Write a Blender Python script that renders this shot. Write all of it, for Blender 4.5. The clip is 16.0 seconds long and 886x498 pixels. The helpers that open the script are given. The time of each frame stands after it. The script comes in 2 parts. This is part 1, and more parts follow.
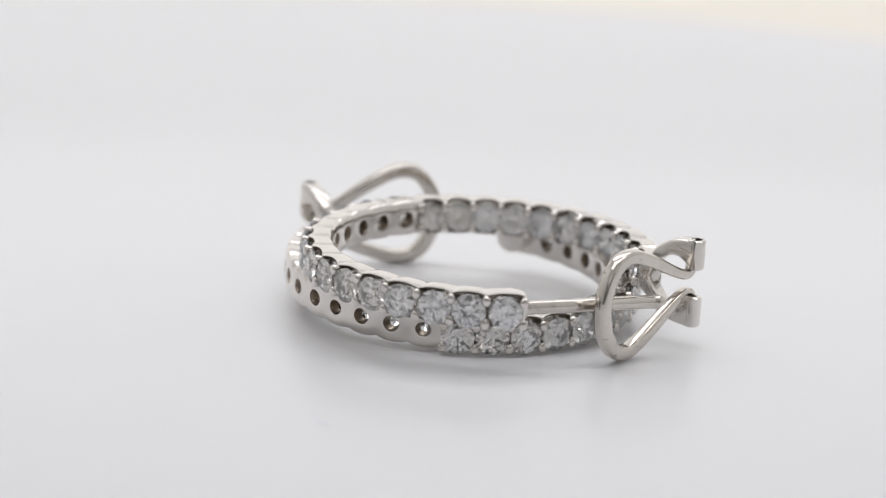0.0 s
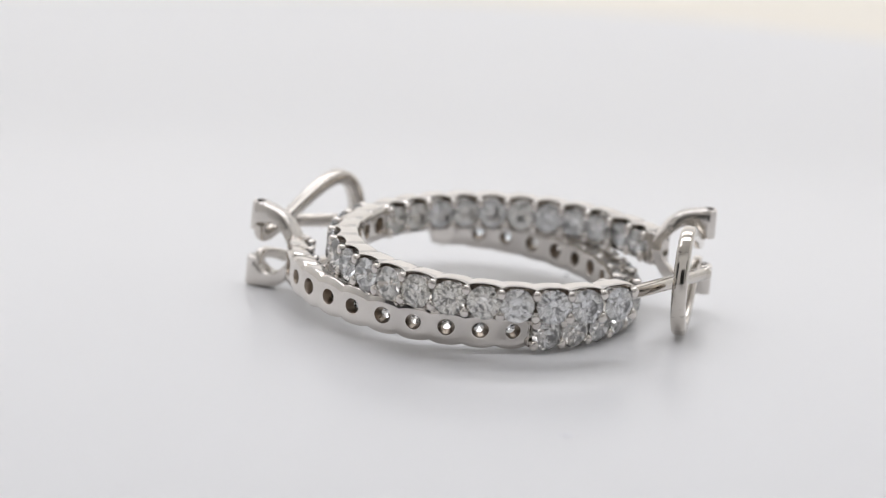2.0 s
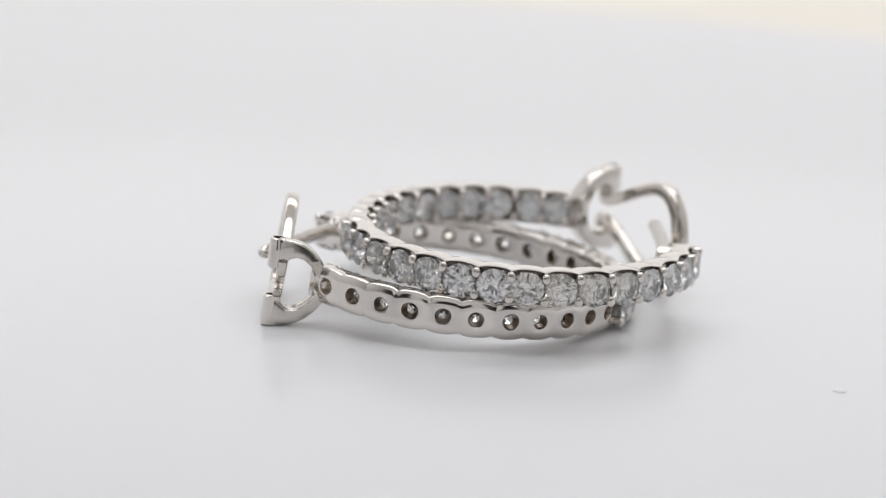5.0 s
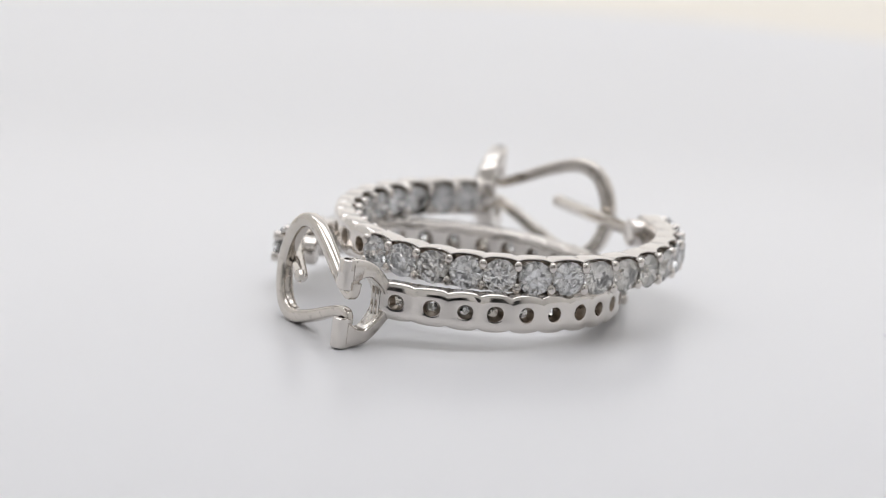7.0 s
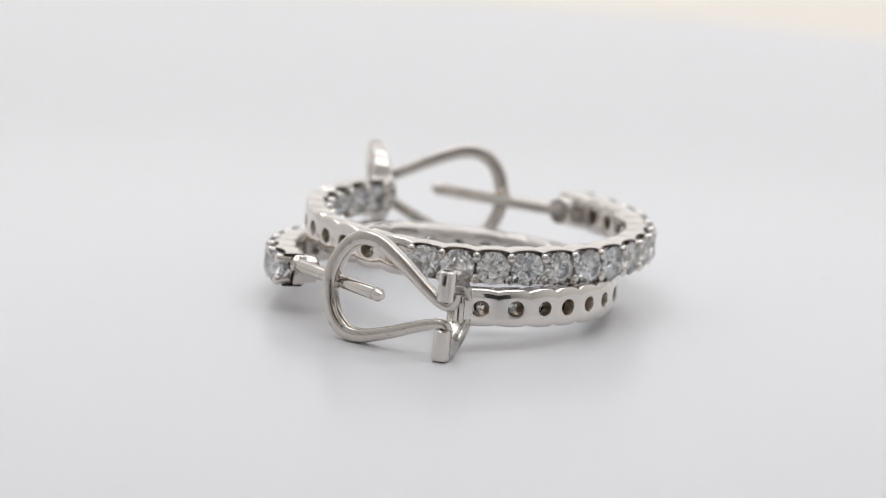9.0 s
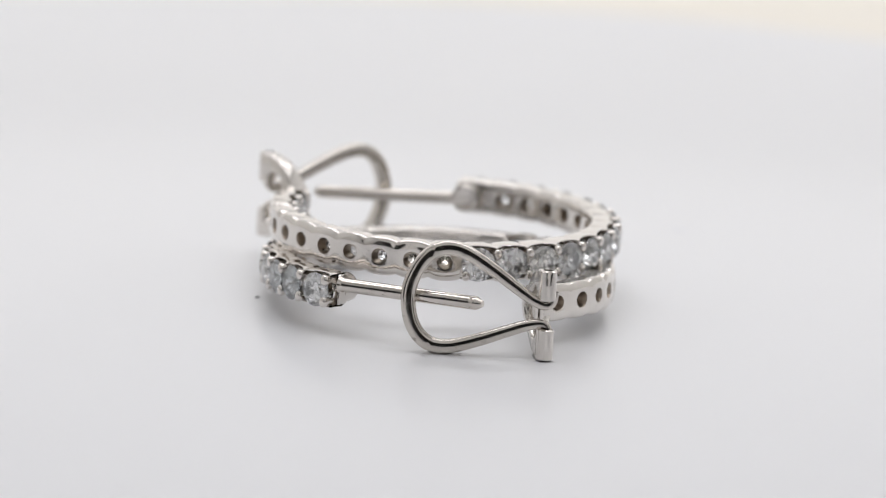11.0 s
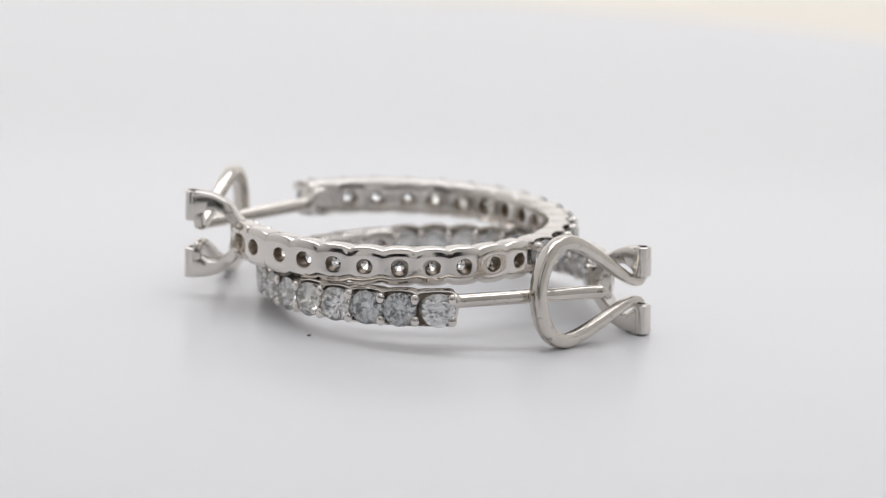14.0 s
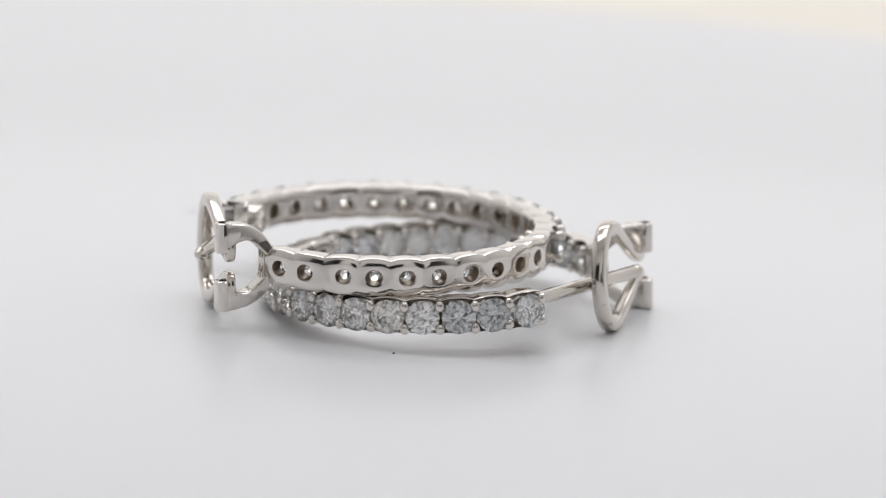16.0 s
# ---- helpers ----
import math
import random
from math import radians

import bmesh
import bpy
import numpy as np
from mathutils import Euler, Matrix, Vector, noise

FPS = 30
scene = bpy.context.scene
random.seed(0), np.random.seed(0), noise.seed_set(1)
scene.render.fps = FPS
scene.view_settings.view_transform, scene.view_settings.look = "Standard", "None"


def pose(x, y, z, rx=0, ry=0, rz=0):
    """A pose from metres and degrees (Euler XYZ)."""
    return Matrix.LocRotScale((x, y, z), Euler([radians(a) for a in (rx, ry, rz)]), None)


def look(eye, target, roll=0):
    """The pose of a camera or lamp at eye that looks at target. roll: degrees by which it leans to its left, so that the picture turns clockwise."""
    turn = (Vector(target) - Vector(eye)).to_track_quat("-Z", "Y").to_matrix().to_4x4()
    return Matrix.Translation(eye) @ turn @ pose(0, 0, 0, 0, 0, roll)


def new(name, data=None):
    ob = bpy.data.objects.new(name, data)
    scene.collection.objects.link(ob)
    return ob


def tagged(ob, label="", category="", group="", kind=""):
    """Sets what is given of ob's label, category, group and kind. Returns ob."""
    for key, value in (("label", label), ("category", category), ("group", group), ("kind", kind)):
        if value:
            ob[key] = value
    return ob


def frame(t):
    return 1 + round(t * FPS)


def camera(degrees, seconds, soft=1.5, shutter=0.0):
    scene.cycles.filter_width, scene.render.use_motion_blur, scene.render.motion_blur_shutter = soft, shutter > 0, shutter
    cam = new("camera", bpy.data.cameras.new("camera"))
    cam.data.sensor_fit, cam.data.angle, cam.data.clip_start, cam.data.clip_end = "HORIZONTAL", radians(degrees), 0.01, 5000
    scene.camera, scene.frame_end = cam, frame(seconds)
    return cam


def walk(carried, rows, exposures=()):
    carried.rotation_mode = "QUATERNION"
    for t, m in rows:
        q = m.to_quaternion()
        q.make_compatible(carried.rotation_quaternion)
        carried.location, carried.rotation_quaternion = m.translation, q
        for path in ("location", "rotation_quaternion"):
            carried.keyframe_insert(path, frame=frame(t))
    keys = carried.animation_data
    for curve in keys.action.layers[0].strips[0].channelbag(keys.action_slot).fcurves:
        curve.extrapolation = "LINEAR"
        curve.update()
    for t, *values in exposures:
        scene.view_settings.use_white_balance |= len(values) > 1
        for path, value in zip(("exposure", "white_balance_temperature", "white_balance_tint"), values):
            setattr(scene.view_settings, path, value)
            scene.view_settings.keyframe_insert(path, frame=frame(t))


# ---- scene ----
SECONDS = 16.0
cam = camera(11.1148, SECONDS, soft=1.1)
CAMERA_POSE = look((0.0, -0.34459, 0.092738), (-0.000622, 0.001088, 0.004114), 3.1409)
walk(cam, [(0.0, CAMERA_POSE), (SECONDS, CAMERA_POSE)])
cam.data.dof.use_dof = True
cam.data.dof.focus_distance = 0.345
cam.data.dof.aperture_fstop = 26.0
scene.view_settings.exposure = 0.0

TURN_RATE = 14.5854      # degrees a second, counterclockwise from above
U = 0.00035              # one modelling unit in metres
GROUND = -0.7 * U        # top of the turntable

# ---- light ----
world = bpy.data.worlds.new("studio_air")
scene.world = world
world.use_nodes = True
world.node_tree.nodes["Background"].inputs["Color"].default_value = (0.9, 0.93, 1.0, 1)
world.node_tree.nodes["Background"].inputs["Strength"].default_value = 0.2


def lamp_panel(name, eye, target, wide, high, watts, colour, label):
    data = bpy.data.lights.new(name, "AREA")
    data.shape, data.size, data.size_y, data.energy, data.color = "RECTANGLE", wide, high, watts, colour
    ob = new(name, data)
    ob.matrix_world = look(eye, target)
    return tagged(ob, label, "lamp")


for y in (0.0, 0.36):
    lamp_panel("lamp_panel", (0.0, y, 0.60), (0, y, 0), 0.8, 0.20, 1.195, (0.980, 0.988, 1.042), "long white lamp panel under the photo box ceiling")
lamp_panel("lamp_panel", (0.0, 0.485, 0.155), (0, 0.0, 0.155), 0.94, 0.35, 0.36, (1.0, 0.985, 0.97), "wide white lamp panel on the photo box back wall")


# ---- materials ----
def material(name, base, rough, metal=0.0):
    m = bpy.data.materials.new(name)
    m.use_nodes = True
    b = m.node_tree.nodes["Principled BSDF"]
    b.inputs["Base Color"].default_value = (*base, 1)
    b.inputs["Roughness"].default_value = rough
    b.inputs["Metallic"].default_value = metal
    return m, m.node_tree, b


def noise_node(tree, scale, detail=4.0, rough=0.5):
    coord = tree.nodes.new("ShaderNodeTexCoord")
    n = tree.nodes.new("ShaderNodeTexNoise")
    n.inputs["Scale"].default_value = scale
    n.inputs["Detail"].default_value = detail
    n.inputs["Roughness"].default_value = rough
    tree.links.new(coord.outputs["Object"], n.inputs["Vector"])
    return n


def vary(tree, bsdf, node, low, high, socket):
    r = tree.nodes.new("ShaderNodeMapRange")
    r.inputs["From Min"].default_value, r.inputs["From Max"].default_value = 0.3, 0.7
    r.inputs["To Min"].default_value, r.inputs["To Max"].default_value = low, high
    tree.links.new(node.outputs["Fac"], r.inputs["Value"])
    tree.links.new(r.outputs["Result"], bsdf.inputs[socket])


def tint(tree, bsdf, node, a, b):
    ramp = tree.nodes.new("ShaderNodeValToRGB")
    ramp.color_ramp.elements[0].position, ramp.color_ramp.elements[1].position = 0.3, 0.7
    ramp.color_ramp.elements[0].color, ramp.color_ramp.elements[1].color = (*a, 1), (*b, 1)
    tree.links.new(node.outputs["Fac"], ramp.inputs["Fac"])
    tree.links.new(ramp.outputs["Color"], bsdf.inputs["Base Color"])


def relief(tree, bsdf, node, strength, distance):
    bump = tree.nodes.new("ShaderNodeBump")
    bump.inputs["Strength"].default_value = strength
    bump.inputs["Distance"].default_value = distance
    tree.links.new(node.outputs["Fac"], bump.inputs["Height"])
    tree.links.new(bump.outputs["Normal"], bsdf.inputs["Normal"])


def white_gold(name, a, b, low, high, bump):
    m, tree, bsdf = material(name, a, 0.1, 1.0)
    fine, broad = noise_node(tree, 2500, 5.0), noise_node(tree, 380, 2.0)
    tint(tree, bsdf, broad, a, b)
    vary(tree, bsdf, fine, low, high, "Roughness")
    relief(tree, bsdf, broad, bump, 0.0001)
    first = bsdf.inputs["Normal"].links[0].from_node
    scratch = noise_node(tree, 1400, 3.0, 0.6)
    stretch = tree.nodes.new("ShaderNodeMapping")
    stretch.inputs["Scale"].default_value = (0.35, 1.0, 2.6)
    tree.links.new(scratch.inputs["Vector"].links[0].from_socket, stretch.inputs["Vector"])
    tree.links.new(stretch.outputs["Vector"], scratch.inputs["Vector"])
    worn = tree.nodes.new("ShaderNodeBump")
    worn.inputs["Strength"].default_value, worn.inputs["Distance"].default_value = 0.10, 0.00002
    tree.links.new(scratch.outputs["Fac"], worn.inputs["Height"])
    tree.links.new(first.outputs["Normal"], worn.inputs["Normal"])
    tree.links.new(worn.outputs["Normal"], bsdf.inputs["Normal"])
    return m


BAND_METAL = white_gold("polished_white_gold", (0.70, 0.664, 0.624), (0.765, 0.728, 0.688), 0.07, 0.16, 0.45)
# rough and darker than the band: shade inside the holes put into the colour
SHADED_POCKET_METAL = white_gold("rough_shaded_white_gold", (0.33, 0.28, 0.23), (0.43, 0.37, 0.31), 0.25, 0.45, 0.3)
# paler than the band: brightness for the stones is put into the cups' colour
LIGHTENED_SEAT_METAL = white_gold("lightened_white_gold_seat", (0.82, 0.80, 0.77), (0.88, 0.86, 0.83), 0.15, 0.3, 0.2)
CAST_METAL = white_gold("rough_cast_white_gold", (0.66, 0.63, 0.59), (0.78, 0.75, 0.71), 0.18, 0.32, 1.0)
FORK_METAL = white_gold("satin_white_gold", (0.68, 0.645, 0.605), (0.75, 0.712, 0.67), 0.12, 0.24, 0.6)
# near black: the shade down the hinge tubes is painted in here
SHADED_BORE_METAL = white_gold("dark_shaded_bore", (0.07, 0.06, 0.055), (0.12, 0.105, 0.095), 0.4, 0.6, 0.2)
WIRE_METAL = white_gold("drawn_white_gold_wire", (0.60, 0.562, 0.515), (0.69, 0.65, 0.60), 0.06, 0.14, 0.25)



def tarnish(mat, amount):
    """Small dark polishing marks and scratches across drawn wire."""
    tree = mat.node_tree
    bsdf = tree.nodes["Principled BSDF"]
    clean = bsdf.inputs["Base Color"].links[0].from_socket
    marks = noise_node(tree, 900, 6.0, 0.65)
    squash = tree.nodes.new("ShaderNodeMapping")
    squash.inputs["Scale"].default_value = (1.0, 1.0, 2.4)
    tree.links.new(marks.inputs["Vector"].links[0].from_socket, squash.inputs["Vector"])
    tree.links.new(squash.outputs["Vector"], marks.inputs["Vector"])
    edge = tree.nodes.new("ShaderNodeMapRange")
    edge.inputs["From Min"].default_value, edge.inputs["From Max"].default_value = 0.60, 0.68
    edge.inputs["To Min"].default_value, edge.inputs["To Max"].default_value = 0.0, amount
    tree.links.new(marks.outputs["Fac"], edge.inputs["Value"])
    mix = tree.nodes.new("ShaderNodeMixRGB")
    mix.inputs["Color2"].default_value = (0.16, 0.14, 0.12, 1)
    tree.links.new(edge.outputs["Result"], mix.inputs["Fac"])
    tree.links.new(clean, mix.inputs["Color1"])
    tree.links.new(mix.outputs["Color"], bsdf.inputs["Base Color"])


tarnish(WIRE_METAL, 0.6)


def diamond(name, tones, clear):
    """Colourless stone, a little different from piece to piece; clear: the transmitting share, the diffuse rest is
    added to brighten it.
    """
    m, tree, bsdf = material(name, (0.97, 0.98, 0.99), 0.0)
    bsdf.inputs["Transmission Weight"].default_value = clear
    bsdf.inputs["IOR"].default_value = 2.417
    info = tree.nodes.new("ShaderNodeObjectInfo")
    shade = tree.nodes.new("ShaderNodeValToRGB")
    shade.color_ramp.elements[0].color, shade.color_ramp.elements[1].color = (*tones[0], 1), (*tones[-1], 1)
    for k, colour in enumerate(tones[1:-1], 1):
        shade.color_ramp.elements.new(k / (len(tones) - 1)).color = (*colour, 1)
    tree.links.new(info.outputs["Random"], shade.inputs["Fac"])
    tree.links.new(shade.outputs["Color"], bsdf.inputs["Base Color"])
    return m


DIAMOND = diamond("diamond", ((0.97, 0.975, 0.985), (0.99, 0.995, 1.0), (1.0, 1.0, 0.995), (1.0, 0.99, 0.965), (1.0, 0.965, 0.885)), 0.945)
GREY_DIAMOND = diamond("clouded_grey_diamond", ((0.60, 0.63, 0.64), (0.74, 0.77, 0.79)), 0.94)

ACRYLIC, tree, bsdf = material("white_acrylic", (0.80, 0.80, 0.81), 0.22)
broad = noise_node(tree, 5, 0.0)
vary(tree, bsdf, broad, 0.279, 0.289, "Roughness")
tint(tree, bsdf, noise_node(tree, 60, 3.0), (0.798, 0.798, 0.808), (0.802, 0.802, 0.812))

CREAM, tree, bsdf = material("cream_tabletop", (0.82, 0.75, 0.67), 0.5)
tint(tree, bsdf, noise_node(tree, 14, 5.0), (0.86, 0.81, 0.72), (0.90, 0.85, 0.76))

PLASTER, tree, bsdf = material("grey_wall_paint", (0.05, 0.05, 0.05), 0.8)
tint(tree, bsdf, noise_node(tree, 3, 6.0), (0.19, 0.19, 0.19), (0.24, 0.24, 0.235))

WHITE_CLOTH, tree, bsdf = material("white_diffusion_cloth", (0.86, 0.86, 0.86), 0.9)
tint(tree, bsdf, noise_node(tree, 8, 5.0), (0.84, 0.84, 0.84), (0.88, 0.88, 0.875))

LINT, tree, bsdf = material("grey_lint", (0.1, 0.09, 0.09), 0.9)
tint(tree, bsdf, noise_node(tree, 6000, 3.0), (0.06, 0.055, 0.055), (0.16, 0.15, 0.15))

FLAKE, tree, bsdf = material("pale_dry_flake", (0.80, 0.80, 0.83), 0.35)
tint(tree, bsdf, noise_node(tree, 3000, 4.0), (0.74, 0.74, 0.77), (0.84, 0.84, 0.87))


# ---- mesh helpers ----
def mesh_of(name, bm, mat, smooth=True, sharp=35):
    bmesh.ops.recalc_face_normals(bm, faces=bm.faces)
    for f in bm.faces:
        f.smooth = smooth
    if smooth:
        for e in bm.edges:
            if len(e.link_faces) == 2 and e.calc_face_angle(0) > radians(sharp):
                e.smooth = False
    me = bpy.data.meshes.new(name)
    bm.to_mesh(me)
    bm.free()
    me.materials.append(mat)
    return me


def part(name, me, parent, m=None, label=""):
    ob = new(name, me)
    ob.parent = parent
    if m is not None:
        ob.matrix_local = m
    return tagged(ob, label) if label else ob


def tube_along(bm, points, radius, sides=20, radii=None, cap=True, up=None, square=0.0):
    """A round bar along points, or a softly squared one."""
    rings = []
    for i, p in enumerate(points):
        a, b = points[max(i - 1, 0)], points[min(i + 1, len(points) - 1)]
        d = (b - a).normalized()
        if up is None:
            up = d.orthogonal().normalized()
        up = (up - d * up.dot(d)).normalized()
        side = d.cross(up)
        r = radii[i] if radii else radius
        ring = []
        for k in range(sides):
            c, s = math.cos(k * math.tau / sides), math.sin(k * math.tau / sides)
            f = r * (1 + square * (1 / (c ** 6 + s ** 6) ** (1 / 6) - 1))
            ring.append(bm.verts.new(p + f * (c * up + s * side)))
        rings.append(ring)
    for a, b in zip(rings, rings[1:]):
        for k in range(sides):
            bm.faces.new((a[k], a[(k + 1) % sides], b[(k + 1) % sides], b[k]))
    if cap:
        bm.faces.new(rings[0])
        bm.faces.new(rings[-1])
    return rings


def spline(points, steps):
    """A smooth line through points."""
    out = []
    n = len(points)
    for i in range(n - 1):
        p0, p1, p2, p3 = points[max(i - 1, 0)], points[i], points[i + 1], points[min(i + 2, n - 1)]
        for k in range(steps):
            t = k / steps
            out.append(0.5 * ((2 * p1) + (p2 - p0) * t + (2 * p0 - 5 * p1 + 4 * p2 - p3) * t * t + (3 * p1 - p0 - 3 * p2 + p3) * t ** 3))
    return out + [points[-1]]


# ---- the room, the table and the turntable ----
def box_bm(lo, hi, bevel=0.0, segments=2):
    bm = bmesh.new()
    bmesh.ops.create_cube(bm, size=1)
    for v in bm.verts:
        v.co = Vector([l + (h - l) * (c + 0.5) for l, h, c in zip(lo, hi, v.co)])
    if bevel:
        bmesh.ops.bevel(bm, geom=list(bm.edges), offset=bevel, segments=segments, affect="EDGES", profile=0.5)
    return bm


def structure(name, lo, hi, mat, label, bevel=0.0):
    return tagged(new(name, mesh_of(name, box_bm(lo, hi, bevel), mat)), label, "", "", "structure")


TABLE_TOP = -0.03
structure("floor", (-0.6, -1.3, TABLE_TOP - 0.06), (0.6, 0.6, TABLE_TOP - 0.04), PLASTER, "plain grey studio floor")
structure("wall_north", (-0.6, 0.5, TABLE_TOP - 0.04), (0.6, 0.52, 0.62), WHITE_CLOTH, "plain white photo box back wall")
structure("wall_east", (0.5, -0.5, TABLE_TOP - 0.04), (0.52, 0.5, 0.62), WHITE_CLOTH, "plain white photo box side wall")
structure("wall_west", (-0.52, -0.5, TABLE_TOP - 0.04), (-0.5, 0.5, 0.62), WHITE_CLOTH, "plain white photo box side wall")
structure("ceiling", (-0.6, -0.52, 0.62), (0.6, 0.52, 0.64), WHITE_CLOTH, "plain white photo box ceiling")


def front_wall():
    """Unseen added cloth: bounces light, its low middle and wide side openings reflect dark."""
    bm = bmesh.new()
    low, high = TABLE_TOP - 0.04, 0.62
    spans = [((-0.12, 0.17), (0.12, high))]
    for k in (-1, 1):
        spans += [((min(k * 0.12, k * 0.25), low), (max(k * 0.12, k * 0.25), high)), ((min(k * 0.25, k * 0.52), 0.33), (max(k * 0.25, k * 0.52), high))]
    for (x0, z0), (x1, z1) in spans:
        made = bmesh.ops.create_cube(bm, size=1)["verts"]
        for v in made:
            v.co = Vector([l + (h - l) * (c + 0.5) for l, h, c in zip((x0, -0.52, z0), (x1, -0.5, z1), v.co)])
    return tagged(new("wall_front", mesh_of("wall_front", bm, WHITE_CLOTH, False)), "plain white photo box front with openings, added unseen to bounce light", "", "", "structure")


front_wall()
structure("wall_south", (-0.6, -1.32, TABLE_TOP - 0.04), (0.6, -1.3, 0.62), PLASTER, "plain grey studio wall")
structure("wall_outer_east", (0.52, -1.3, TABLE_TOP - 0.04), (0.54, -0.52, 0.62), PLASTER, "plain grey studio wall")
structure("wall_outer_west", (-0.54, -1.3, TABLE_TOP - 0.04), (-0.52, -0.52, 0.62), PLASTER, "plain grey studio wall")
structure("ceiling_outer", (-0.6, -1.32, 0.62), (0.6, -0.52, 0.64), PLASTER, "plain grey studio ceiling")
structure("tabletop", (-0.49, -0.49, TABLE_TOP - 0.04), (0.49, 0.49, TABLE_TOP), CREAM, "cream tabletop under the turntable", 0.004)


def lathe(profile, sides):
    bm = bmesh.new()
    rings = []
    for r, z in profile:
        rings.append([bm.verts.new((r * math.cos(k * math.tau / sides), r * math.sin(k * math.tau / sides), z)) for k in range(sides)])
    for a, b in zip(rings, rings[1:]):
        for k in range(sides):
            bm.faces.new((a[k], a[(k + 1) % sides], b[(k + 1) % sides], b[k]))
    bm.faces.new(rings[0])
    bm.faces.new(rings[-1])
    return bm


def turntable():
    root = tagged(new("turntable"), "round white glossy acrylic turntable, slowly turning", "turntable")
    root.location = (0, 0, TABLE_TOP)
    top = GROUND - TABLE_TOP
    R = 0.1239
    plate = [(R - 0.002, top - 0.008), (R - 0.0005, top - 0.0075), (R, top - 0.006), (R, top - 0.002), (R - 0.0006, top - 0.0006), (R - 0.002, top)]
    part("plate", mesh_of("plate", lathe(plate, 160), ACRYLIC, True, 60), root, None, "glossy white acrylic disc")
    foot = [(0.09, 0.0), (0.092, 0.002), (0.092, top - 0.010), (0.09, top - 0.008)]
    part("base", mesh_of("base", lathe(foot, 96), ACRYLIC, True, 60), root, None, "white round base")
    return root


# ---- earrings ----
STONES, INSIDE = 26, 11          # the first eleven face inwards
PITCH, RADIUS, OVAL, OVAL_AT = 0.190934, 38.67, -0.0028, 1.384
DEPTH = 5.0                      # thickness of the band
OUT_BASE, OUT_DEPTH = 33.7, 5.6                  # hole side of the links whose stones face outwards
STONE_R, INNER_SIZE = 3.76, 0.87  # radius outside, and the share of it inside
# thousandths of a radian by which each stone sits off its even place
LOWER_OFFSETS = (-1, 15, 13, -6, -6, -10, 2, -3, -5, -3, -4, 0, 0, 0, 0, 0, 0, -9, -1, 3, -2, -2, 2, 8, 9, 33)
UPPER_OFFSETS = (5, -17, 20, 4, 0, -7, 2, 0, -3, -2, -4, -9, -6, 0, 5, 0, 4, 5, -3, -7, 0, 2, -6, 5, 4, 14)
HALF = PITCH / 2
LAST = 1.3                       # the outer half of the last link is longer
END_AT = (STONES - 1 + LAST / 2) * PITCH
BOSS_AT = END_AT - 0.055         # of the round boss that holds the post


def ring_point(angle, r, z):
    r *= 1 + OVAL * math.cos(2 * (angle - OVAL_AT))
    return Vector((r * math.cos(angle), r * math.sin(angle), z)) * U


def half_height(a, index):
    """Half the band's height along a link: scalloped where the back shows, flatter elsewhere."""
    if index >= INSIDE:
        return 3.68 + 0.34 * (1 - abs(2 * a) ** 3.4)
    if index < 2:
        return 3.75 + 0.42 * (1 - abs(2 * a) ** 3)
    return 3.65 + 0.66 * (1 - abs(2 * a) ** 2.7)


def link_contour():
    """Points round one link, a from -0.5 to 0.5 along the band and the share of its half height."""
    pts = []
    for k in range(12):
        pts.append((-0.5 + k / 12, 1.0))
    for k in range(6):
        pts.append((0.5, 1.0 - 2 * k / 6))
    for k in range(12):
        pts.append((0.5 - k / 12, -1.0))
    for k in range(6):
        pts.append((-0.5, -1.0 + 2 * k / 6))
    return pts


def add_link(bm, index, offset):
    inward = index < INSIDE
    centre = index * PITCH
    width = PITCH * 35.8

    def put(a, z, d):
        r = RADIUS - d if inward else OUT_BASE + d * OUT_DEPTH / DEPTH
        wide = LAST if index == STONES - 1 and a > 0 else 1
        return bm.verts.new(ring_point(centre + a * PITCH * wide + offset * min(1, 2 - abs(4 * a)), r, z))

    contour = link_contour()
    n = len(contour)

    def outline(d, inset, dip=0.0):
        return [put(a, s * (half_height(a, index) - inset), d - dip * (1 - abs(2 * a) ** 2.2)) for a, s in contour]

    def circle(d, r):
        out = []
        for a, s in contour:
            ang = math.atan2(s * half_height(a, index), a * width)
            out.append(put(r * math.cos(ang) / width, r * math.sin(ang), d))
        return out

    hole = 1.62 + 0.1 * math.sin(index * 2.4)
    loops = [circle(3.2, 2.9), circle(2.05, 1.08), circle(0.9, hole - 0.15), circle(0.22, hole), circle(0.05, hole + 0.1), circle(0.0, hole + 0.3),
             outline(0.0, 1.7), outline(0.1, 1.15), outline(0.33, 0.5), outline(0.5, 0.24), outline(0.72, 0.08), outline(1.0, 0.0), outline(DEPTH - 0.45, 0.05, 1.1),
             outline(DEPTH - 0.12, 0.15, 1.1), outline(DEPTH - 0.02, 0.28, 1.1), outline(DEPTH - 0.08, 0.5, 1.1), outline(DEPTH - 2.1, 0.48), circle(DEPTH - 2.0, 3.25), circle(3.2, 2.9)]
    for i, (p, q) in enumerate(zip(loops, loops[1:])):
        for k in range(n):
            side = abs(contour[k][0]) == 0.5 and contour[k][0] == contour[(k + 1) % n][0]
            if side and 6 <= i <= 15:
                continue
            f = bm.faces.new((p[k], p[(k + 1) % n], q[(k + 1) % n], q[k]))
            # 1: hole and recess walls with shade in their colour, 2: lightened seat cups
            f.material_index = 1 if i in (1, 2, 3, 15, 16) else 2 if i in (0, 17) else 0


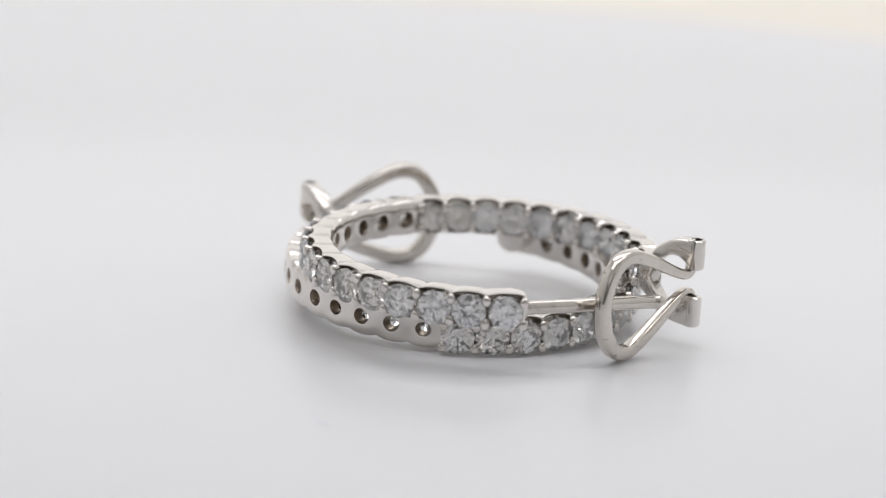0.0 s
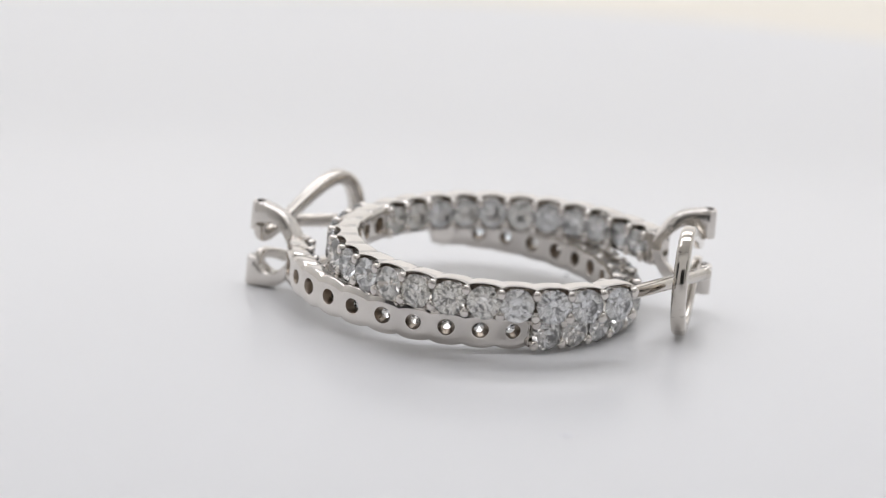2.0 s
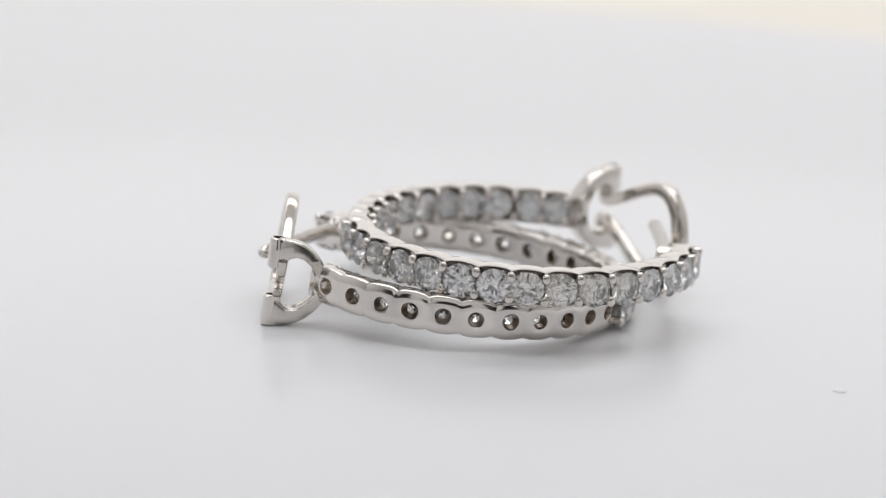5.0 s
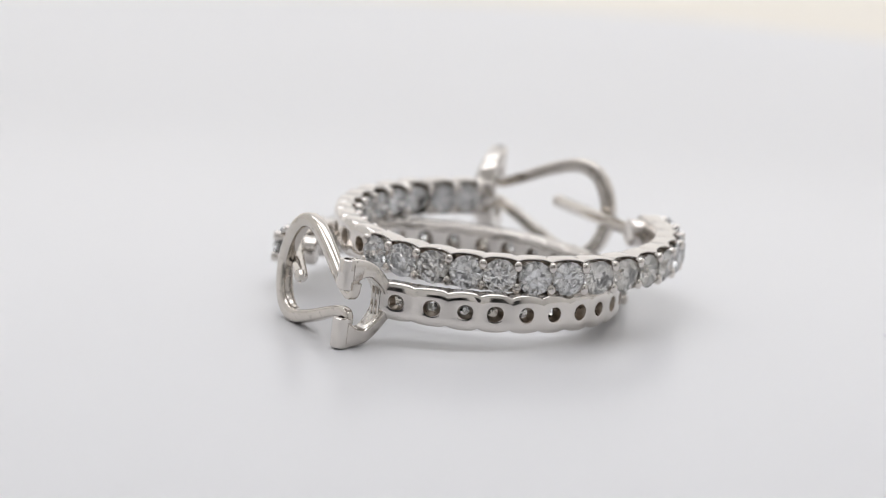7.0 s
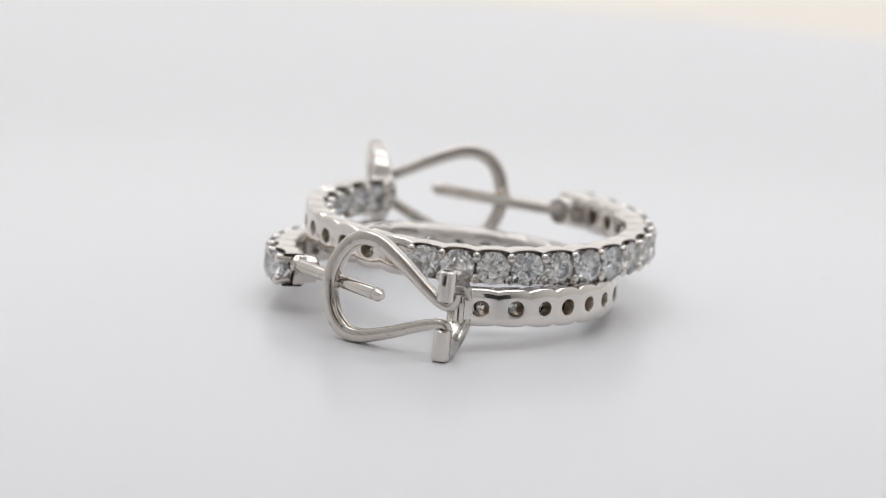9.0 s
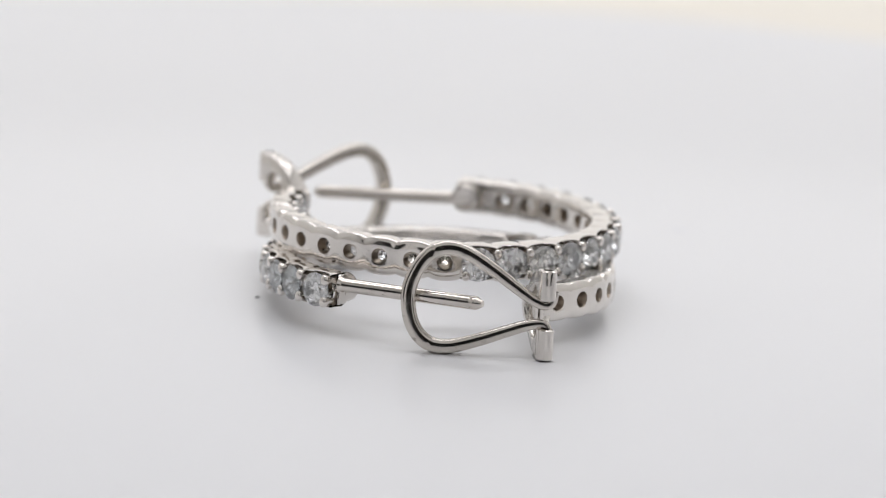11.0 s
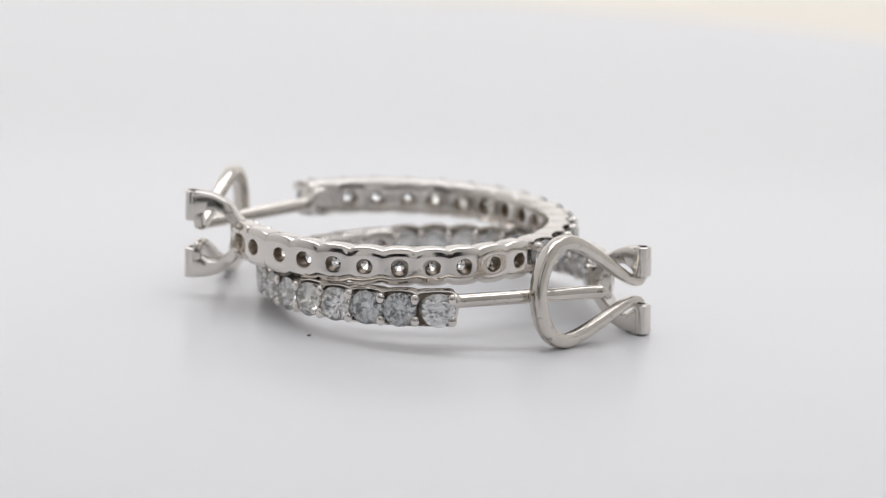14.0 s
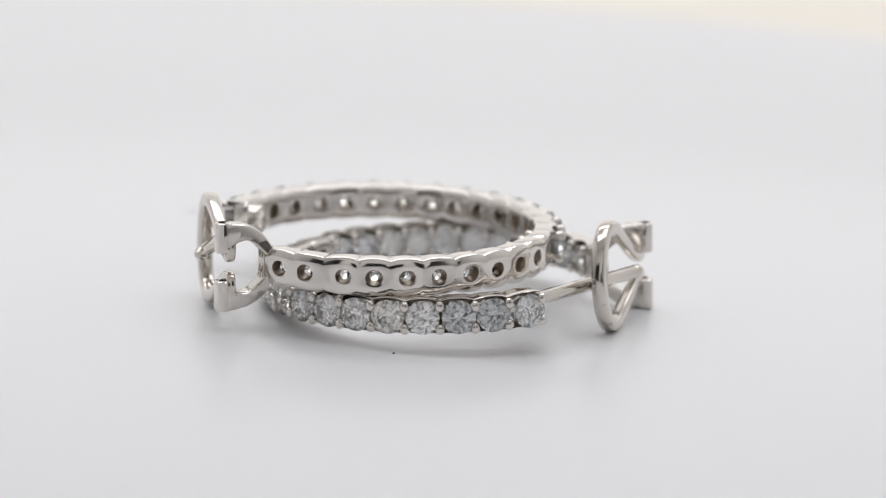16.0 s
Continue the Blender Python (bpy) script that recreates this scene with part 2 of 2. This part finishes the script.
def add_end(bm, angle, thick, r0, r1):
    """A plate that closes the band at an angle."""
    h = 3.62
    c = [bm.verts.new(ring_point(angle + t, r, z)) for t in (0, thick) for r, z in ((r0, -h), (r1, -h), (r1, h), (r0, h))]
    made = [bm.faces.new([c[i] for i in f]) for f in ((0, 1, 2, 3), (4, 5, 6, 7), (0, 1, 5, 4), (1, 2, 6, 5), (2, 3, 7, 6), (3, 0, 4, 7))]
    bmesh.ops.bevel(bm, geom=list({e for f in made for e in f.edges}), offset=0.2 * U, segments=2, affect="EDGES", profile=0.5)


def band_mesh(offsets):
    bm = bmesh.new()
    for i in range(STONES):
        add_link(bm, i, offsets[i] / 1000)
    bmesh.ops.remove_doubles(bm, verts=bm.verts, dist=0.01 * U)
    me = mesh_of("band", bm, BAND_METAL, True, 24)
    me.materials.append(SHADED_POCKET_METAL)
    me.materials.append(LIGHTENED_SEAT_METAL)
    return me


def end_plate_mesh(angle, thick, r0, r1):
    bm = bmesh.new()
    add_end(bm, angle, thick, r0, r1)
    return mesh_of("end_plate", bm, BAND_METAL, True, 40)


def end_cap_mesh():
    """The rounded end of the band, from which the post grows."""
    bm = bmesh.new()
    start, n = END_AT - 0.006, 16
    sections = ((OUT_BASE + 0.9, 0.55), (OUT_BASE + 0.25, 0.85), (OUT_BASE + 0.1, 0.97), (OUT_BASE + 0.6, 1.0), (OUT_BASE + 2.5, 1.0), (OUT_BASE + 2.9, 0.95), (OUT_BASE + 3.0, 0.8))
    rings = []
    for r, k in sections:
        ring = [bm.verts.new(ring_point(start + 0.034 * k * math.cos(a), r, 3.45 * k * math.sin(a))) for a in (math.pi * (j / n - 0.5) for j in range(n + 1))]
        rings.append(ring)
    for p, q in zip(rings, rings[1:]):
        for k in range(n):
            bm.faces.new((p[k], p[k + 1], q[k + 1], q[k]))
        bm.faces.new((p[0], q[0], q[n], p[n]))
    bm.faces.new(rings[0])
    bm.faces.new(rings[-1])
    return mesh_of("end_plate", bm, BAND_METAL, True, 50)


def boss_mesh():
    """The round closed boss inside the last link, to which the post is soldered; its axis points inwards."""
    bm = bmesh.new()
    way = Vector((math.cos(BOSS_AT), math.sin(BOSS_AT), 0))
    side, n = Vector((-way.y, way.x, 0)), 28
    rings = []
    for r, out in ((3.1, 34.6), (3.2, 33.4), (3.2, 31.3), (3.1, 30.9), (2.85, 30.72), (2.3, 30.8), (1.2, 30.9)):
        rings.append([bm.verts.new((way * out + side * r * math.cos(k * math.tau / n) + Vector((0, 0, r * math.sin(k * math.tau / n)))) * U) for k in range(n)])
    for a, b in zip(rings, rings[1:]):
        for k in range(n):
            bm.faces.new((a[k], a[(k + 1) % n], b[(k + 1) % n], b[k]))
    bm.faces.new(rings[0])
    bm.faces.new(rings[-1])
    return mesh_of("post_boss", bm, BAND_METAL, True, 45)


END_PLATES = [end_plate_mesh(-HALF - 0.030, 0.028, RADIUS - DEPTH + 0.1, RADIUS + 0.1),
              end_plate_mesh(-HALF - 0.062, 0.028, RADIUS - DEPTH + 0.5, RADIUS - 0.25),
              end_plate_mesh((INSIDE - 0.5) * PITCH - 0.008, 0.016, RADIUS - DEPTH + 0.1, OUT_BASE + OUT_DEPTH - 0.6),
              end_cap_mesh()]


def diamond_mesh(wide, crown, culet, stuff=DIAMOND):
    """A round brilliant: table up, girdle at z = 0."""
    bm = bmesh.new()
    r = STONE_R * U

    def ring(n, rad, z, turn):
        return [bm.verts.new((rad * r * math.cos((k + turn) * math.tau / n), rad * r * math.sin((k + turn) * math.tau / n), z * r)) for k in range(n)]

    table = ring(8, wide, crown, 0.0)
    star = ring(8, wide + (1 - wide) * 0.5, 0.025 + (crown - 0.025) * 0.62, 0.5)
    top = ring(16, 1.0, 0.025, 0.0)
    low = ring(16, 1.0, -0.025, 0.0)
    mid = ring(8, 0.24, -0.025 - (culet - 0.025) * 0.785, 0.5)
    tip = bm.verts.new((0, 0, -culet * r))
    bm.faces.new(table)
    for k in range(8):
        j, t = (k + 1) % 8, 2 * k
        bm.faces.new((table[k], star[k], table[j]))
        bm.faces.new((table[k], star[k - 1], top[t], star[k]))
        bm.faces.new((star[k], top[t], top[t + 1]))
        bm.faces.new((star[k], top[t + 1], top[(t + 2) % 16]))
        bm.faces.new((mid[k], low[t + 1], low[t]))
        bm.faces.new((mid[k], low[(t + 2) % 16], low[t + 1]))
        bm.faces.new((mid[k - 1], mid[k], low[t]))
        bm.faces.new((tip, mid[k], mid[k - 1]))
    for t in range(16):
        bm.faces.new((top[t], top[(t + 1) % 16], low[(t + 1) % 16], low[t]))
    return mesh_of("diamond", bm, stuff, False)


def prong_mesh():
    """A small round claw along z, its head at the top."""
    bm = bmesh.new()
    profile = [(0.5, -2.9), (0.8, -1.0), (0.97, -0.3), (1.02, 0.1), (0.94, 0.42), (0.7, 0.64), (0.34, 0.73)]
    rings = [[bm.verts.new((r * U * math.cos(k * math.tau / 12), 1.18 * r * U * math.sin(k * math.tau / 12), z * U)) for k in range(12)] for r, z in profile]
    for a, b in zip(rings, rings[1:]):
        for k in range(12):
            bm.faces.new((a[k], a[(k + 1) % 12], b[(k + 1) % 12], b[k]))
    bm.faces.new(rings[0])
    bm.faces.new(rings[-1])
    return mesh_of("prong", bm, BAND_METAL, True, 70)


def post_mesh(start, end):
    bm = bmesh.new()
    a, b = Vector(start) * U, Vector(end) * U
    steps = [(0.0, 2.0), (0.03, 2.0), (0.045, 1.7), (0.06, 1.55), (0.915, 1.5), (0.92, 1.42), (0.926, 1.42), (0.931, 1.5), (0.955, 1.5), (0.962, 1.42), (0.992, 0.85), (1.0, 0.7)]
    tube_along(bm, [a.lerp(b, s) for s, r in steps], 0, 24, [r * U for s, r in steps])
    return mesh_of("post", bm, WIRE_METAL, True, 28)


# the hinge: d runs from the band's end to the pin, w across it
HINGE_AT, HINGE_D = Vector((36.0, -3.1, 0)), Vector((0.857, -0.515, 0))
HINGE_W = Vector((0.515, 0.857, 0))


def hinge_point(d, w, z):
    return (HINGE_AT + d * HINGE_D + w * HINGE_W + Vector((0, 0, z))) * U


def fork_mesh():
    """A C-shaped bracket at the band's end, open towards the pin."""
    outer = spline([Vector(p) for p in ((-1.0, 0.0, 0), (-0.7, 2.6, 0), (0.6, 4.3, 0), (2.6, 6.9, 0), (5.2, 8.7, 0), (8.0, 9.55, 0), (11.0, 9.75, 0))], 4)
    inner = spline([Vector(p) for p in ((11.0, 3.2, 0), (9.7, 4.4, 0), (8.0, 5.5, 0), (5.8, 5.5, 0), (3.6, 3.9, 0), (2.0, 1.8, 0), (1.5, 0.0, 0))], 4)
    upper_half = [((o.x, o.y), (q.x, q.y)) for o, q in zip(outer, reversed(inner))]
    lower_half = [((x, -z), (u, -v)) for (x, z), (u, v) in upper_half]
    strip = list(reversed(upper_half)) + lower_half[1:]
    half = 1.95
    bm = bmesh.new()
    section = ((1.0, half - 0.8), (0.95, half - 0.3), (0.83, half), (0.17, half), (0.05, half - 0.3), (0.0, half - 0.8), (0.0, 0.8 - half), (0.05, 0.3 - half), (0.17, -half), (0.83, -half), (0.95, 0.3 - half), (1.0, 0.8 - half))
    rings = []
    for i, ((ox, oz), (ix, iz)) in enumerate(strip):
        flare = 1 + 0.65 * max(0, 1 - 1.9 * abs(2 * i / (len(strip) - 1) - 1))     # wider where it meets the band
        rings.append([bm.verts.new(hinge_point(ix + (ox - ix) * s, w * flare, iz + (oz - iz) * s)) for s, w in section])
    for a, b in zip(rings, rings[1:]):
        for k in range(12):
            f = bm.faces.new((a[k], a[(k + 1) % 12], b[(k + 1) % 12], b[k]))
            f.material_index = 1 if 4 <= k <= 6 else 0
    bm.faces.new(rings[0])
    bm.faces.new(rings[-1])
    me = mesh_of("hinge_fork", bm, FORK_METAL, True, 40)
    me.materials.append(CAST_METAL)
    return me


def barrel_mesh():
    """A short tube that holds one end of the clip, hollow, with softly squared sides; axis along z."""
    bm = bmesh.new()
    sides = 32

    def ring(r, z, square):
        out = []
        for k in range(sides):
            a = k * math.tau / sides
            c, s = math.cos(a), math.sin(a)
            f = 1 / (abs(c) ** 5 + abs(s) ** 5) ** 0.2
            f = 1 + (f - 1) * square
            p = HINGE_D * (r * f * c) + HINGE_W * (r * f * s) + Vector((0, 0, z))
            out.append(bm.verts.new(p * U))
        return out

    L = 3.35
    rings = [ring(0.95, -L + 1.5, 0), ring(0.95, -L, 0), ring(1.6, -L, 0.2), ring(1.82, -L + 0.2, 0.6), ring(1.84, 0, 0.62), ring(1.82, L - 0.2, 0.6),
             ring(1.66, L, 0.2), ring(1.2, L, 0), ring(1.12, L - 0.1, 0), ring(1.12, L - 4.0, 0)]
    for a, b in zip(rings, rings[1:]):
        for k in range(sides):
            bm.faces.new((a[k], a[(k + 1) % sides], b[(k + 1) % sides], b[k]))
    bm.faces.new(rings[-1])
    bm.faces.new(rings[0])
    # the bore's faces get the near-black metal that stands in for shade
    for f in bm.faces:
        f.material_index = 1 if all(Vector((v.co.x, v.co.y)).length < 1.25 * U for v in f.verts) else 0
    me = mesh_of("hinge_tube", bm, BAND_METAL, True, 40)
    me.materials.append(SHADED_BORE_METAL)
    return me


CLIP_D, CLIP_Z = Vector((-0.695, -0.719, 0)), Vector((0, 0, 1))


def clip_mesh(stretch, tall):
    """The omega-shaped spring wire, its pins at the origin."""
    half = [(30.2, 0.0), (29.7, 3.3), (28.4, 6.6), (26.2, 9.2), (23.4, 10.4), (20.2, 10.2), (16.4, 8.8), (12.4, 6.9), (8.4, 4.8), (5.0, 3.1), (2.4, 2.15), (0.7, 2.2), (0.0, 3.3), (0.0, 5.2)]
    pts = [Vector((x, -z, 0)) for x, z in reversed(half)] + [Vector((x, z, 0)) for x, z in half[1:]]
    line = [(CLIP_D * p.x * stretch + CLIP_Z * p.y * tall) * U for p in spline(pts, 6)]
    bm = bmesh.new()
    n = len(line)
    radii = []
    for i in range(n):
        s = abs(2 * i / (n - 1) - 1)
        radii.append((1.65 if s < 0.3 else 1.65 - 0.6 * min(1, (s - 0.3) / 0.55)) * U)
    for i in (n // 2 + 17, n // 2 - 23):
        radii[i] *= 0.94         # fine seams in the wire
    tube_along(bm, line, 0, 32, radii, True, CLIP_D.cross(CLIP_Z), 0.7)
    return mesh_of("omega_clip", bm, WIRE_METAL, True, 50)


SHARED = dict(boss=boss_mesh(), prong=prong_mesh(), fork=fork_mesh(), barrel=barrel_mesh())


CUTS = [diamond_mesh(0.56, 0.30, 0.86), diamond_mesh(0.58, 0.28, 0.93), diamond_mesh(0.54, 0.31, 0.89)]
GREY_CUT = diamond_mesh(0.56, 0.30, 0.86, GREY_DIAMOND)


def facing(angle, r, z, inward, spin):
    """A pose on the band whose z points out of it, or inwards."""
    out = Vector((math.cos(angle), math.sin(angle), 0)) * (-1 if inward else 1)
    along = Vector((0, 0, 1))
    side = along.cross(out)
    m = Matrix((side, along, out)).transposed().to_4x4()
    return Matrix.Translation(ring_point(angle, r, z)) @ m @ Matrix.Rotation(spin, 4, "Z")


def earring(label, base, offsets, post, hinge, pin, turns, clip, greys=(), droop=0.0):
    """One hoop earring. offsets: of its stones; post: its start and end; hinge: how far out, aside and up the
    hinge sits; pin: where the clip's pins meet; turns: the clip's yaw, lean and twist in degrees;
    greys: its grey stones; droop: how low the first outward stones sit."""
    root = tagged(new("hoop_earring"), label, "earring", "pair of hoop earrings")
    root.matrix_world = base
    part("band", band_mesh(offsets), root, None, "polished white gold band with round holes behind the stones")
    for me in END_PLATES:
        part("end_plate", me, root)

    def sag(i):
        return -droop * max(0, 1 - (i - INSIDE) / 7) if i >= INSIDE else 0

    for i in range(STONES):
        inward = i < INSIDE
        r = RADIUS - DEPTH - 0.35 if inward else OUT_BASE + OUT_DEPTH + 0.55
        wobble = Matrix.Rotation(radians(random.uniform(-3, 3)), 4, "X") @ Matrix.Rotation(radians(random.uniform(-3, 3)), 4, "Y")
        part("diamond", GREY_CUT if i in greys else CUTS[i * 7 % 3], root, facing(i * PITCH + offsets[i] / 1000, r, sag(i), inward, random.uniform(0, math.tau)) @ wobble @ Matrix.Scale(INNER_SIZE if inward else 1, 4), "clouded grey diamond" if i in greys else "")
    for first, last, inward in ((0, INSIDE, True), (INSIDE, STONES, False)):
        for i in range(first, last + 1):
            r = RADIUS - DEPTH - 0.6 if inward else OUT_BASE + OUT_DEPTH + 0.85
            nudge = 0.018 if i == first else -0.018 if i == last else 0
            for z in (-2.42, 2.42):
                part("prong", SHARED["prong"], root, facing((END_AT if i == STONES else (i - 0.5) * PITCH) + nudge, r + random.uniform(-0.1, 0.1), z + sag(i) + random.uniform(-0.12, 0.12), inward, random.uniform(-0.12, 0.12)))
    part("post_boss", SHARED["boss"], root, None, "round polished boss behind the last stone")
    part("post", post_mesh(*post), root, None, "straight ear post with a notched tip")
    reach, aside, lift = hinge
    fork = part("hinge_fork", SHARED["fork"], root, Matrix.Translation((HINGE_D * reach + HINGE_W * aside + Vector((0, 0, lift))) * U), "forked hinge bracket")
    for z, turn in ((6.45, 0), (-6.45, 180)):
        m = Matrix.Translation(hinge_point(11.3, 0, z))
        if turn:
            m = m @ Matrix.Rotation(math.pi, 4, HINGE_D)
        part("hinge_tube", SHARED["barrel"], fork, m)
    yaw, lean, twist = (radians(k) for k in turns)
    m = Matrix.Rotation(yaw, 4, "Z") @ Matrix.Rotation(lean, 4, CLIP_D.cross(CLIP_Z)) @ Matrix.Rotation(twist, 4, CLIP_D)
    part("omega_clip", clip, root, Matrix.Translation(Vector(pin) * U) @ m, "bent omega-shaped wire clip")
    return root


def base_pose(x_axis, y_axis, z_axis, centre):
    return Matrix.Translation(Vector(centre) * U) @ Matrix((x_axis, y_axis, z_axis)).transposed().to_4x4()


LOWER_POSE = base_pose((-0.87045, 0.48902, 0.05641), (-0.49162, -0.86941, -0.04928), (0.02493, -0.07063, 0.99719), (1.867, -0.62, 6.85))
UPPER_POSE = base_pose((0.99893, 0.04569, -0.00655), (-0.04546, 0.99843, 0.03276), (0.00804, -0.03243, 0.99944), (7.674, -13.636, 14.174))
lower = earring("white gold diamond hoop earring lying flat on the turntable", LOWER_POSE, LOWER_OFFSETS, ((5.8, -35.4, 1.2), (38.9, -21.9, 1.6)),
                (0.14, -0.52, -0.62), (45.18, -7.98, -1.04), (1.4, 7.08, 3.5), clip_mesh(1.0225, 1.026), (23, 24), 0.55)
upper = earring("white gold diamond hoop earring leaning on the other one", UPPER_POSE, UPPER_OFFSETS, ((5.4, -33.6, -0.56), (38.15, -22.4, -0.73)),
                (0.19, -1.03, 0.12), (44.73, -8.35, -0.1), (2.3, -2.4, 0.0), clip_mesh(1.03, 1.023))
table = turntable()


def speck(name, x, y, long, wide, high, mat, label, category):
    bm = bmesh.new()
    bmesh.ops.create_icosphere(bm, subdivisions=2, radius=1)
    for v in bm.verts:
        k = 1 + 0.3 * noise.noise(v.co * 2.0)
        v.co = Vector((v.co.x * long * k, v.co.y * wide * k, v.co.z * high * k))
    low = min(v.co.z for v in bm.verts)
    for v in bm.verts:
        v.co.z -= low
    ob = tagged(new(name, mesh_of(name, bm, mat)), label, category)
    ob.matrix_world = pose(x, y, GROUND, 0, 0, 20)
    return ob


specks = [speck("lint_speck", 0.0139, 0.0055, 0.00022, 0.00009, 0.00005, LINT, "tiny dark lint speck lying on the turntable", "lint"),
          speck("dry_flake", -0.0084, -0.0335, 0.0005, 0.0006, 0.00003, FLAKE, "pale translucent dry flake lying on the turntable", "flake")]


# ---- what moves ----
def motions():
    starts = [(table, pose(0, 0, TABLE_TOP)), (lower, LOWER_POSE), (upper, UPPER_POSE)] + [(ob, ob.matrix_basis.copy()) for ob in specks]
    for ob, start in starts:
        walk(ob, [(k * 0.5, Matrix.Rotation(radians(TURN_RATE * k * 0.5), 4, "Z") @ start) for k in range(33)])


motions()
